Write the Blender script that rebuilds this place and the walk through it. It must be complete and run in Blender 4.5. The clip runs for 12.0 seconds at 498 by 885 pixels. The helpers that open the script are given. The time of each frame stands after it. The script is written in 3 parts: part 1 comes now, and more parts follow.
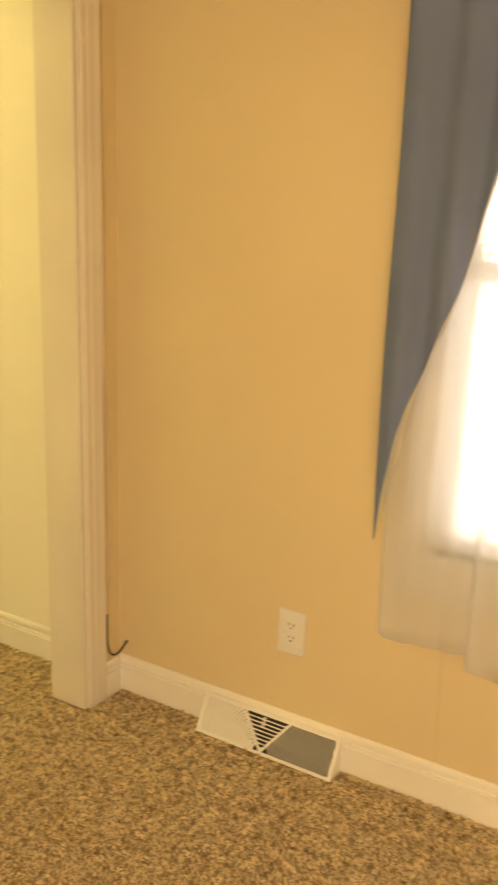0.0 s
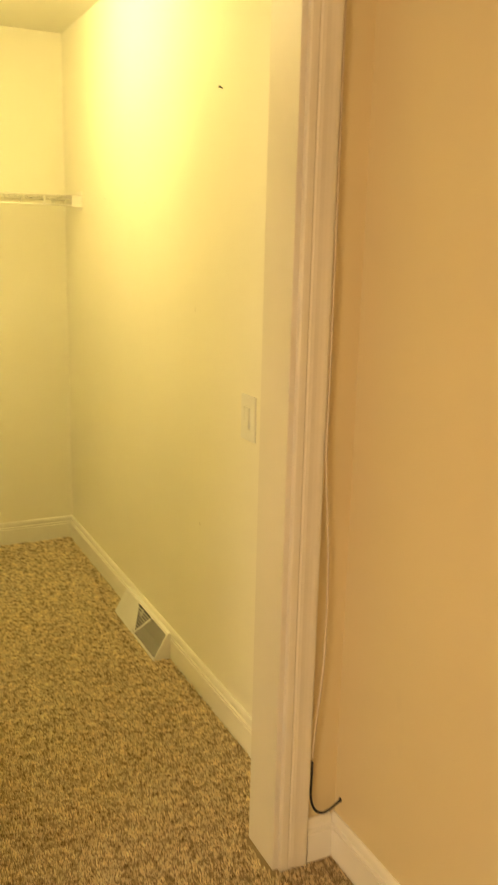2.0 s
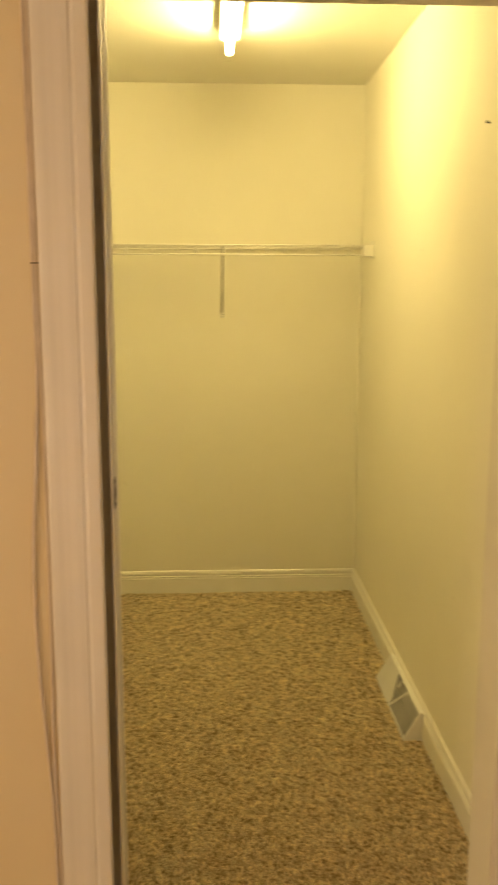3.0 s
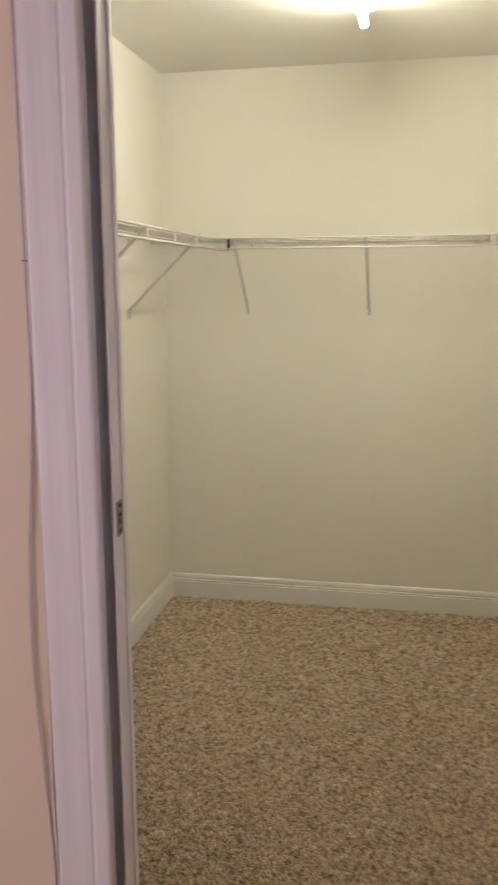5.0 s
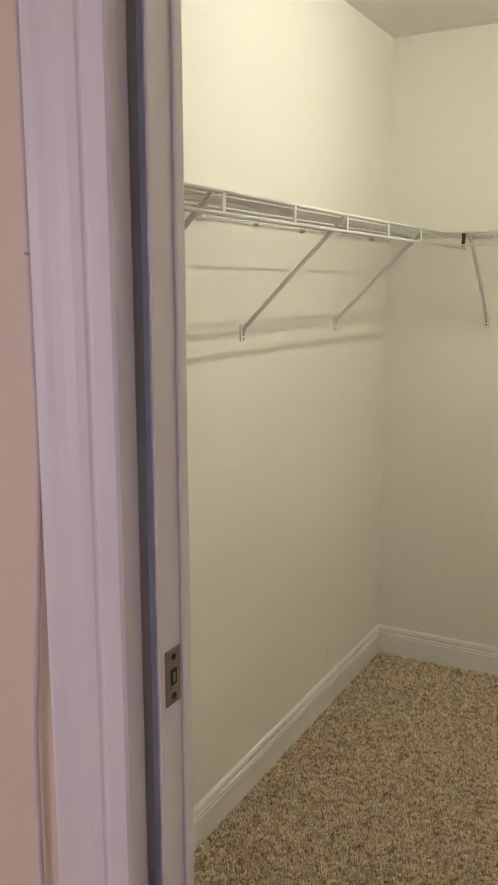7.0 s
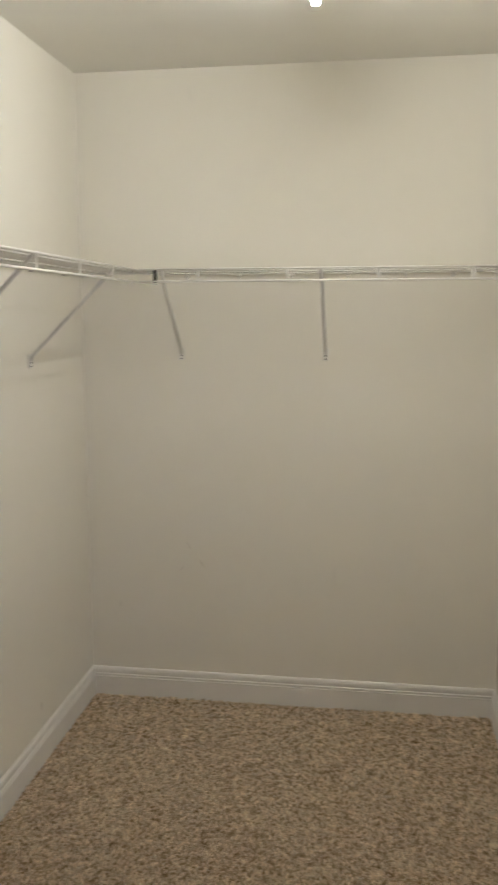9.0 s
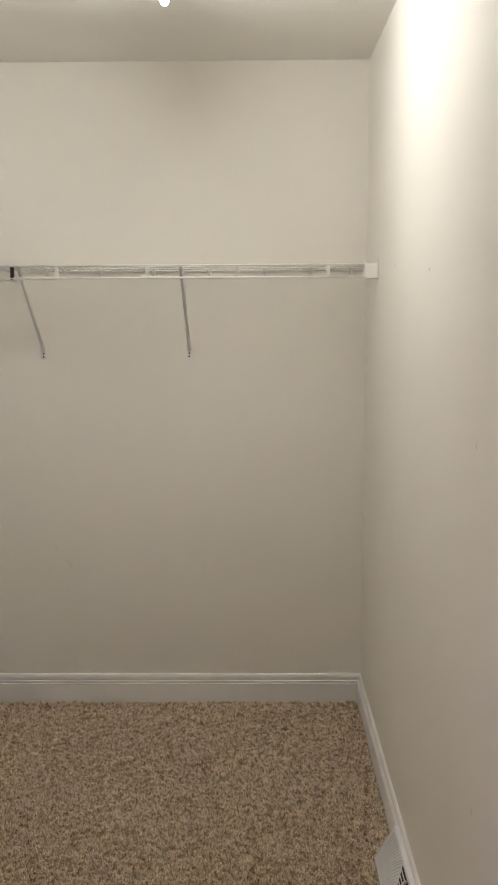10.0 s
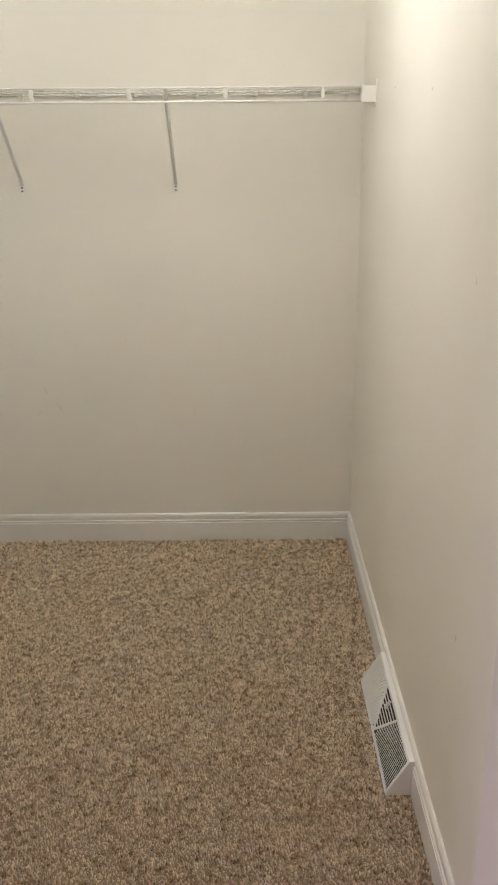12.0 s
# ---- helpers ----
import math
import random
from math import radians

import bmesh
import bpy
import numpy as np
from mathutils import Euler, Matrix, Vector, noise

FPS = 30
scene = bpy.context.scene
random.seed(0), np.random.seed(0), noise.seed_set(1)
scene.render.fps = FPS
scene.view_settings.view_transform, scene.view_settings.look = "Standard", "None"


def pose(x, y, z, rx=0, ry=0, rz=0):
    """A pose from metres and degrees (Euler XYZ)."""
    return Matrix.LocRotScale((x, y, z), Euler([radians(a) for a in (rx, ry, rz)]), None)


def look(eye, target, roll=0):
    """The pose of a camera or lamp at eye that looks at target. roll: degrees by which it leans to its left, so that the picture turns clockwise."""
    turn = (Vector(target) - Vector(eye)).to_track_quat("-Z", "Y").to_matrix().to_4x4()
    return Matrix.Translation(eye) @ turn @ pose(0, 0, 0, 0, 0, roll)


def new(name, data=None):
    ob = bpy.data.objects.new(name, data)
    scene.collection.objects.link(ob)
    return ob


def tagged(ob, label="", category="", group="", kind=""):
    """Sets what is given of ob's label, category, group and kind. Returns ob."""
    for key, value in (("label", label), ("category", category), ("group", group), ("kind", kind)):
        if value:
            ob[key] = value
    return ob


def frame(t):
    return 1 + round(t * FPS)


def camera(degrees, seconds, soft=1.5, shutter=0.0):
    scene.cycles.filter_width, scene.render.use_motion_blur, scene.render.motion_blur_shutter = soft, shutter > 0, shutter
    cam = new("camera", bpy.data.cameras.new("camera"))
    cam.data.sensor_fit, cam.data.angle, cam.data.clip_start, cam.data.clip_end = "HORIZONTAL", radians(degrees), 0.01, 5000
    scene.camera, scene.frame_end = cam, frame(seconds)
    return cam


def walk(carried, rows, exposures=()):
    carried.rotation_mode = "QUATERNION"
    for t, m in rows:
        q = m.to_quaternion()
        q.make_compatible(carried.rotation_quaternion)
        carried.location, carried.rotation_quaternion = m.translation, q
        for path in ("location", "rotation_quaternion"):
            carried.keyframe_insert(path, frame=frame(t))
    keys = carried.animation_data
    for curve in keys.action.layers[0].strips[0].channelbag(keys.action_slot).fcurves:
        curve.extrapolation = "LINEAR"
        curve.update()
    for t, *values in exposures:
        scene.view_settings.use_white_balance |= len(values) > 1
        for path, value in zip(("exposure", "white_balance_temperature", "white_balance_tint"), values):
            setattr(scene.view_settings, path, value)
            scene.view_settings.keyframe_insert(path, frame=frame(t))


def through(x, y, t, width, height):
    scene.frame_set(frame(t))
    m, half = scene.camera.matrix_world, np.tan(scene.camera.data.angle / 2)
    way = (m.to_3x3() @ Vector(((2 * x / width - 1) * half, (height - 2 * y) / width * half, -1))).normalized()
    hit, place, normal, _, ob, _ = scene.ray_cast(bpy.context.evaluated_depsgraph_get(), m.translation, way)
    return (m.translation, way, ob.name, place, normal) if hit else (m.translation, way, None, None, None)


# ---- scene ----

LENS = 32.6
PATH = [
    (0, (-1.938, -4.221, 1.455), (-0.27, -3.231, 0.966), 1.8),
    (0.2, (-1.878, -4.238, 1.454), (-0.277, -3.145, 0.963), 0.9),
    (0.6, (-1.694, -4.228, 1.446), (-0.143, -3.05, 0.993), 1.8),
    (1, (-1.503, -4.261, 1.464), (-0.025, -2.992, 1.013), 2.1),
    (1.5, (-1.218, -4.308, 1.513), (-0.15, -2.69, 1.019), 0.7),
    (2, (-1.045, -4.209, 1.497), (-0.188, -2.458, 1.052), 1.4),
    (2.5, (-0.86, -4.144, 1.509), (-0.285, -2.266, 1.133), 0.4),
    (2.8, (-0.769, -4.133, 1.515), (-0.493, -2.184, 1.161), 0.1),
    (3, (-0.728, -4.121, 1.516), (-0.636, -2.155, 1.161), 0.1),
    (3.2, (-0.693, -4.117, 1.532), (-0.708, -2.15, 1.172), 0.2),
    (4.8, (-0.455, -3.916, 1.529), (-0.732, -1.969, 1.163), 0.1),
    (5, (-0.429, -3.868, 1.524), (-0.82, -1.942, 1.155), -0.3),
    (5.5, (-0.441, -3.668, 1.51), (-0.92, -1.766, 1.118), -0.3),
    (6, (-0.455, -3.47, 1.526), (-0.968, -1.578, 1.13), -0.4),
    (6.5, (-0.466, -3.305, 1.528), (-1.327, -1.538, 1.159), -0.4),
    (6.7, (-0.46, -3.279, 1.528), (-1.401, -1.552, 1.166), -0.1),
    (8.3, (-0.466, -3.214, 1.534), (-1.175, -1.372, 1.214), 0.3),
    (8.5, (-0.468, -3.224, 1.53), (-1.06, -1.338, 1.226), 0.4),
    (9, (-0.47, -3.208, 1.558), (-0.766, -1.254, 1.256), -0.2),
    (9.5, (-0.427, -3.218, 1.558), (-0.531, -1.243, 1.26), -0.3),
    (10, (-0.408, -3.228, 1.553), (-0.428, -1.252, 1.247), -0.3),
    (10.3, (-0.424, -3.225, 1.516), (-0.415, -1.25, 1.2), -0.5),
    (10.5, (-0.404, -3.207, 1.5), (-0.404, -1.245, 1.111), -1.3),
    (10.7, (-0.404, -3.198, 1.486), (-0.415, -1.257, 1.005), -1.7),
    (11, (-0.399, -3.178, 1.47), (-0.394, -1.272, 0.865), -1.7),
    (11.5, (-0.398, -3.183, 1.51), (-0.361, -1.29, 0.864), -1.8),
    (12, (-0.408, -3.189, 1.532), (-0.409, -1.301, 0.874), -0.5),
]
EXPOSURES = [  # seconds, stops, kelvin, tint
    (0.0, 0.88, 12000, 11),
    (2.2, 0.87, 12000, 12),
    (2.8, 0.58, 11500, 15),
    (3.2, 0.40, 9300, 20),
    (4.8, 0.38, 5300, 38),
    (6.7, 0.28, 5250, 38),
    (8.4, 0.09, 5100, 42),
    (9.0, 0.13, 5000, 43),
    (10.1, 0.14, 4960, 47),
    (10.8, 0.36, 4940, 46),
    (12.0, 0.50, 4970, 45),
]
DAY_POWER, ADDED_WEST_POWER, TUBE_STRENGTH, ASSUMED_LAMP_STRENGTH = 17.0, 39.0, 174.0, 23.0
cam = camera(LENS, 12.0, shutter=0.45)
walk(cam, [(t, look(eye, target, roll)) for t, eye, target, roll in PATH], EXPOSURES)

world = bpy.data.worlds.new("world")
world.use_nodes = True
scene.world = world
_nt = world.node_tree
_sky = _nt.nodes.new("ShaderNodeTexSky")
_sky.sky_type, _sky.sun_disc = "NISHITA", False
_sky.sun_elevation, _sky.sun_rotation = radians(40), radians(250)
_nt.links.new(_sky.outputs[0], _nt.nodes["Background"].inputs[0])
_nt.nodes["Background"].inputs[1].default_value = 0.12

# daylight that comes in by the bedroom window
day = bpy.data.lights.new("window_daylight", "AREA")
day.shape, day.size, day.size_y = "RECTANGLE", 1.36, 1.01
day.energy, day.color = DAY_POWER, (0.68, 0.78, 1.0)
new("window_daylight", day).matrix_world = pose(0.135, -4.115, 1.37, 0, 90, 0)
# unseen window light, added to brighten the right bedroom wall
west = bpy.data.lights.new("added_west_light", "AREA")
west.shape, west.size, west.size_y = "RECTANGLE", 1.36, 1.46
west.energy, west.color = ADDED_WEST_POWER, (0.90, 0.80, 0.68)
new("added_west_light", west).matrix_world = pose(-4.03, -5.10, 1.37, 0, -90, 0)


# ---- materials ----
def nodes_of(name):
    m = bpy.data.materials.new(name)
    m.use_nodes = True
    return m, m.node_tree, m.node_tree.nodes["Principled BSDF"]


def surface(name, low, high, rough=0.6, scale=3.0, fine=220.0, bump=0.1, depth=0.001, metallic=0.0, spec=0.4, marks=0.0):
    """A colour that drifts between two tones, with fine relief."""
    m, nt, b = nodes_of(name)
    co = nt.nodes.new("ShaderNodeTexCoord")
    big = nt.nodes.new("ShaderNodeTexNoise")
    big.inputs["Scale"].default_value, big.inputs["Detail"].default_value = scale, 5.0
    small = nt.nodes.new("ShaderNodeTexNoise")
    small.inputs["Scale"].default_value, small.inputs["Detail"].default_value = fine, 3.0
    nt.links.new(co.outputs["Object"], big.inputs["Vector"])
    nt.links.new(co.outputs["Object"], small.inputs["Vector"])
    mix = nt.nodes.new("ShaderNodeMix")
    mix.data_type = "RGBA"
    mix.inputs["A"].default_value, mix.inputs["B"].default_value = (*low, 1), (*high, 1)
    ramp = nt.nodes.new("ShaderNodeMapRange")
    ramp.inputs["From Min"].default_value, ramp.inputs["From Max"].default_value = 0.3, 0.7
    nt.links.new(big.outputs["Fac"], ramp.inputs["Value"])
    nt.links.new(ramp.outputs["Result"], mix.inputs["Factor"])
    colour = mix.outputs["Result"]
    if marks:
        # sparse grey scuffs
        scuff = nt.nodes.new("ShaderNodeTexNoise")
        scuff.inputs["Scale"].default_value, scuff.inputs["Detail"].default_value = 9.0, 8.0
        stretch = nt.nodes.new("ShaderNodeMapping")
        stretch.inputs["Scale"].default_value = (1.0, 1.0, 0.35)
        nt.links.new(co.outputs["Object"], stretch.inputs["Vector"])
        nt.links.new(stretch.outputs["Vector"], scuff.inputs["Vector"])
        cut = nt.nodes.new("ShaderNodeMapRange")
        cut.inputs["From Min"].default_value, cut.inputs["From Max"].default_value = 0.7, 0.82
        cut.inputs["To Max"].default_value = marks
        nt.links.new(scuff.outputs["Fac"], cut.inputs["Value"])
        dirt = nt.nodes.new("ShaderNodeMix")
        dirt.data_type = "RGBA"
        dirt.inputs["B"].default_value = (0.3, 0.27, 0.24, 1)
        nt.links.new(cut.outputs["Result"], dirt.inputs["Factor"])
        nt.links.new(colour, dirt.inputs["A"])
        colour = dirt.outputs["Result"]
    nt.links.new(colour, b.inputs["Base Color"])
    rr = nt.nodes.new("ShaderNodeMapRange")
    rr.inputs["To Min"].default_value, rr.inputs["To Max"].default_value = rough - 0.07, rough + 0.07
    nt.links.new(big.outputs["Fac"], rr.inputs["Value"])
    nt.links.new(rr.outputs["Result"], b.inputs["Roughness"])
    bp = nt.nodes.new("ShaderNodeBump")
    bp.inputs["Strength"].default_value, bp.inputs["Distance"].default_value = bump, depth
    nt.links.new(small.outputs["Fac"], bp.inputs["Height"])
    nt.links.new(bp.outputs["Normal"], b.inputs["Normal"])
    b.inputs["Metallic"].default_value = metallic
    b.inputs["Specular IOR Level"].default_value = spec
    return m


PEACH = surface("peach_wall_paint", (0.70, 0.58, 0.385), (0.74, 0.62, 0.415), 0.62, 1.3, 260, 0.25, 0.0008, marks=0.10)
CREAM = surface("cream_wall_paint", (0.825, 0.79, 0.69), (0.865, 0.83, 0.73), 0.62, 1.4, 260, 0.25, 0.0008, marks=0.10)
CEILING = surface("flat_ceiling_paint", (0.81, 0.785, 0.71), (0.85, 0.825, 0.75), 0.85, 2.0, 180, 0.35, 0.001)
# one trim paint, two tones: the darker carries the doorway's dimmer light
LIT_TRIM = surface("lit_trim_paint", (0.83, 0.805, 0.745), (0.88, 0.855, 0.795), 0.4, 4.0, 60, 0.06, 0.001, spec=0.5)
DIM_TRIM = surface("dim_semi_gloss_trim", (0.72, 0.675, 0.60), (0.77, 0.72, 0.64), 0.42, 4.0, 60, 0.06, 0.001, spec=0.5)
WIRE = surface("white_epoxy_wire", (0.80, 0.775, 0.71), (0.85, 0.825, 0.76), 0.35, 20, 300, 0.05, 0.0005, spec=0.5)
STEEL = surface("grey_coated_steel", (0.64, 0.62, 0.57), (0.70, 0.68, 0.63), 0.45, 25, 200, 0.05, 0.0005, 0.0)
PLASTIC = surface("white_plastic", (0.74, 0.73, 0.69), (0.79, 0.78, 0.74), 0.38, 15, 200, 0.04, 0.0005, spec=0.5)
ENAMEL = surface("white_enamelled_metal", (0.84, 0.83, 0.80), (0.89, 0.88, 0.85), 0.38, 12, 150, 0.05, 0.0005, spec=0.5)
NICKEL = surface("brushed_nickel", (0.24, 0.20, 0.14), (0.33, 0.28, 0.21), 0.4, 40, 400, 0.1, 0.0005, 0.9)
# near-black for screws and clip, and for the shade in shallow holes
DARK = surface("dark_metal_and_hole_shade", (0.02, 0.018, 0.015), (0.03, 0.027, 0.022), 0.8, 20, 200, 0.1, 0.001)
# near-black colour stands in for the shade inside the registers
DUCT = surface("duct_shade", (0.035, 0.030, 0.024), (0.06, 0.052, 0.042), 0.7, 20, 200, 0.1, 0.001)
BLACK = surface("black_rubber", (0.012, 0.012, 0.012), (0.022, 0.022, 0.022), 0.45, 30, 200, 0.1, 0.0005)
CORD = surface("painted_cable", (0.62, 0.52, 0.42), (0.70, 0.60, 0.50), 0.5, 30, 200, 0.1, 0.0005)
BACKING = surface("carpet_backing", (0.36, 0.27, 0.17), (0.44, 0.33, 0.21), 0.95, 6, 120, 0.6, 0.004)


def yarn_material():
    m, nt, b = nodes_of("frieze_carpet_yarn")
    geo = nt.nodes.new("ShaderNodeNewGeometry")
    ramp = nt.nodes.new("ShaderNodeValToRGB")
    el = ramp.color_ramp.elements
    el[0].position, el[0].color = 0.0, (0.205, 0.135, 0.074, 1)
    el[1].position, el[1].color = 1.0, (0.930, 0.849, 0.627, 1)
    for p, c in ((0.20, (0.346, 0.243, 0.138, 1)), (0.36, (0.562, 0.424, 0.261, 1)), (0.55, (0.756, 0.611, 0.404, 1)), (0.8, (0.886, 0.745, 0.522, 1))):
        e = el.new(p)
        e.color = c
    # each tuft has its own shade, and neighbours share some of it
    fleck = nt.nodes.new("ShaderNodeTexNoise")
    fleck.inputs["Scale"].default_value, fleck.inputs["Detail"].default_value = 62.0, 1.5
    where = nt.nodes.new("ShaderNodeTexCoord")
    nt.links.new(where.outputs["Object"], fleck.inputs["Vector"])
    spread = nt.nodes.new("ShaderNodeMapRange")
    spread.inputs["From Min"].default_value, spread.inputs["From Max"].default_value = 0.33, 0.62
    nt.links.new(fleck.outputs["Fac"], spread.inputs["Value"])
    share = nt.nodes.new("ShaderNodeMix")
    share.inputs["Factor"].default_value = 0.5
    nt.links.new(geo.outputs["Random Per Island"], share.inputs["A"])
    nt.links.new(spread.outputs["Result"], share.inputs["B"])
    nt.links.new(share.outputs["Result"], ramp.inputs["Fac"])
    co = nt.nodes.new("ShaderNodeTexCoord")
    tone = nt.nodes.new("ShaderNodeTexNoise")
    tone.inputs["Scale"].default_value, tone.inputs["Detail"].default_value = 30.0, 5.0
    nt.links.new(co.outputs["Object"], tone.inputs["Vector"])
    level = nt.nodes.new("ShaderNodeMapRange")
    level.inputs["From Min"].default_value, level.inputs["From Max"].default_value = 0.3, 0.7
    level.inputs["To Min"].default_value, level.inputs["To Max"].default_value = 0.82, 1.20
    nt.links.new(tone.outputs["Fac"], level.inputs["Value"])
    mul = nt.nodes.new("ShaderNodeVectorMath")
    mul.operation = "SCALE"
    nt.links.new(ramp.outputs["Color"], mul.inputs[0])
    nt.links.new(level.outputs["Result"], mul.inputs["Scale"])
    nt.links.new(mul.outputs["Vector"], b.inputs["Base Color"])
    b.inputs["Roughness"].default_value = 0.9
    b.inputs["Specular IOR Level"].default_value = 0.15
    return m


def fabric(name, low, high, through, clear, fine=900):
    """Woven cloth: some light is scattered through it, and some passes straight between the threads."""
    m = surface(name, low, high, 0.9, 3, fine, 0.3, 0.0006, spec=0.1)
    nt = m.node_tree
    b, out = nt.nodes["Principled BSDF"], nt.nodes["Material Output"]
    tl = nt.nodes.new("ShaderNodeBsdfTranslucent")
    tl.inputs["Color"].default_value = (*high, 1)
    mx = nt.nodes.new("ShaderNodeMixShader")
    mx.inputs[0].default_value = through
    nt.links.new(b.outputs[0], mx.inputs[1])
    nt.links.new(tl.outputs[0], mx.inputs[2])
    last = mx
    if clear:
        tp = nt.nodes.new("ShaderNodeBsdfTransparent")
        last = nt.nodes.new("ShaderNodeMixShader")
        last.inputs[0].default_value = clear
        nt.links.new(mx.outputs[0], last.inputs[1])
        nt.links.new(tp.outputs[0], last.inputs[2])
    nt.links.new(last.outputs[0], out.inputs["Surface"])
    return m


YARN = yarn_material()
DRAPE = fabric("slate_drape", (0.165, 0.215, 0.35), (0.20, 0.255, 0.405), 0.10, 0.0)
LINING = fabric("drape_lining", (0.70, 0.66, 0.55), (0.76, 0.72, 0.62), 0.3, 0.0)
SHEER = fabric("white_sheer", (0.86, 0.88, 0.92), (0.90, 0.92, 0.95), 0.5, 0.56)

GLOW, _nt2, _b2 = nodes_of("fluorescent_tube")
_b2.inputs["Base Color"].default_value = (0.9, 0.9, 0.88, 1)
_b2.inputs["Emission Color"].default_value = (1.0, 0.98, 0.54, 1)
_b2.inputs["Emission Strength"].default_value = TUBE_STRENGTH

# glow of the bedroom lamp that is added out of view
DOME, _nt4, _b4 = nodes_of("assumed_lamp_glow")
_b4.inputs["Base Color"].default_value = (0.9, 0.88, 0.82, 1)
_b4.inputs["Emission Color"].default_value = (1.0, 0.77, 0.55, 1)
_b4.inputs["Emission Strength"].default_value = ASSUMED_LAMP_STRENGTH

GLASS, _nt3, _b3 = nodes_of("window_glass")
_b3.inputs["Transmission Weight"].default_value, _b3.inputs["Roughness"].default_value, _b3.inputs["IOR"].default_value = 1.0, 0.0, 1.45


# ---- builders ----
def slab(bm, a, b, bevel=0.0):
    """A box between two corners, its edges rounded by bevel."""
    got = bmesh.ops.create_cube(bm, size=1.0)["verts"]
    for v in got:
        v.co = Vector([(a[i] + b[i]) / 2 + v.co[i] * (b[i] - a[i]) for i in range(3)])
    if bevel:
        edges = list({e for v in got for e in v.link_edges})
        bmesh.ops.bevel(bm, geom=edges, offset=bevel, segments=2, affect="EDGES", profile=0.5)


def rod(bm, points, r, sides=8):
    """A round bar through a run of points, with closed ends."""
    pts = [Vector(p) for p in points]
    rings = []
    side = None
    for i, p in enumerate(pts):
        d = (pts[min(i + 1, len(pts) - 1)] - pts[max(i - 1, 0)]).normalized()
        if side is None:
            side = d.orthogonal().normalized()
        side = (side - d * side.dot(d)).normalized()
        up = d.cross(side)
        rings.append([bm.verts.new(p + r * (math.cos(k * math.tau / sides) * side + math.sin(k * math.tau / sides) * up)) for k in range(sides)])
    for a, b in zip(rings, rings[1:]):
        for k in range(sides):
            f = bm.faces.new((a[k], a[(k + 1) % sides], b[(k + 1) % sides], b[k]))
            f.smooth = True
    bm.faces.new(rings[0][::-1])
    bm.faces.new(rings[-1])


def moulding(bm, profile, place, start, end):
    """A profile (pairs of depth and height) drawn along one axis; place(depth, height, along) gives the point."""
    ends = [[bm.verts.new(place(d, h, s)) for d, h in profile] for s in (start, end)]
    n = len(profile)
    for k in range(n):
        bm.faces.new((ends[0][k], ends[0][(k + 1) % n], ends[1][(k + 1) % n], ends[1][k]))
    bm.faces.new(ends[0][::-1])
    bm.faces.new(ends[1])
    bmesh.ops.recalc_face_normals(bm, faces=bm.faces)


def smooth_run(points, steps=8):
    """A rounded run through a few points."""
    p = [Vector(q) for q in points]
    p = [p[0] * 2 - p[1], *p, p[-1] * 2 - p[-2]]
    out = []
    for i in range(1, len(p) - 2):
        for k in range(steps):
            t = k / steps
            a, b, c, d = p[i - 1], p[i], p[i + 1], p[i + 2]
            out.append(0.5 * (2 * b + (c - a) * t + (2 * a - 5 * b + 4 * c - d) * t * t + (3 * b - a - 3 * c + d) * t ** 3))
    out.append(p[-2])
    return out


def finish(name, bm, material):
    me = bpy.data.meshes.new(name)
    bm.to_mesh(me)
    bm.free()
    me.materials.append(material)
    return new(name, me)


def part(name, bm, material, parent, label=""):
    ob = finish(name, bm, material)
    ob.parent = parent
    if parent.parent is None:
        ob.matrix_parent_inverse = Matrix.Translation(-parent.location)
    return tagged(ob, label)


def thing(name, label, category, group="", kind="", at=(0, 0, 0)):
    ob = new(name)
    ob.empty_display_size = 0.05
    ob.location = at
    return tagged(ob, label, category, group, kind)


def setting(name, boxes, material, label, category):
    bm = bmesh.new()
    for a, b in boxes:
        slab(bm, a, b)
    return tagged(finish(name, bm, material), label, category, kind="structure")


# ---- the shell ----
HIGH = 2.44
LEFT = -1.61        # closet's left wall
FRONT, BEHIND = -2.615, -2.48   # the two faces of the wall with the doorway
LATCH_FRONT, LATCH_BACK = -2.640, -2.572  # latch side, moved and thinned to fit the camera's view
JL, JR, HEAD = -0.902, -0.172, 2.022  # doorway between the jambs
WIN = (-4.62, -3.61, 0.69, 2.05)      # bedroom window: y from, y to, z from, z to
BED_X, BED_Y = -3.9, -6.7

setting("floor", [((BED_X - 0.15, BED_Y - 0.15, -0.1), (0.15, -2.5, 0.0)), ((LEFT - 0.15, -2.5, -0.1), (0.15, 0.15, 0.0))], BACKING, "beige and brown speckled carpet floor", "floor")
setting("ceiling_closet", [((LEFT - 0.15, FRONT, HIGH), (0.15, 0.15, HIGH + 0.12))], CEILING, "flat off-white painted closet ceiling", "ceiling")
setting("ceiling_bedroom", [((BED_X - 0.15, BED_Y - 0.15, HIGH), (0.15, FRONT, HIGH + 0.12))], CEILING, "flat off-white painted bedroom ceiling", "ceiling")
setting("wall_closet_back", [((LEFT - 0.15, 0, 0), (0.15, 0.15, HIGH))], CREAM, "plain cream painted closet wall", "wall")
setting("wall_closet_left", [((LEFT - 0.15, BEHIND, 0), (LEFT, 0, HIGH))], CREAM, "plain cream painted closet wall", "wall")
setting("wall_closet_right", [((0, -2.548, 0), (0.15, 0, HIGH))], CREAM, "cream painted closet wall with small nail holes", "wall")
y0, y1, z0, z1 = WIN
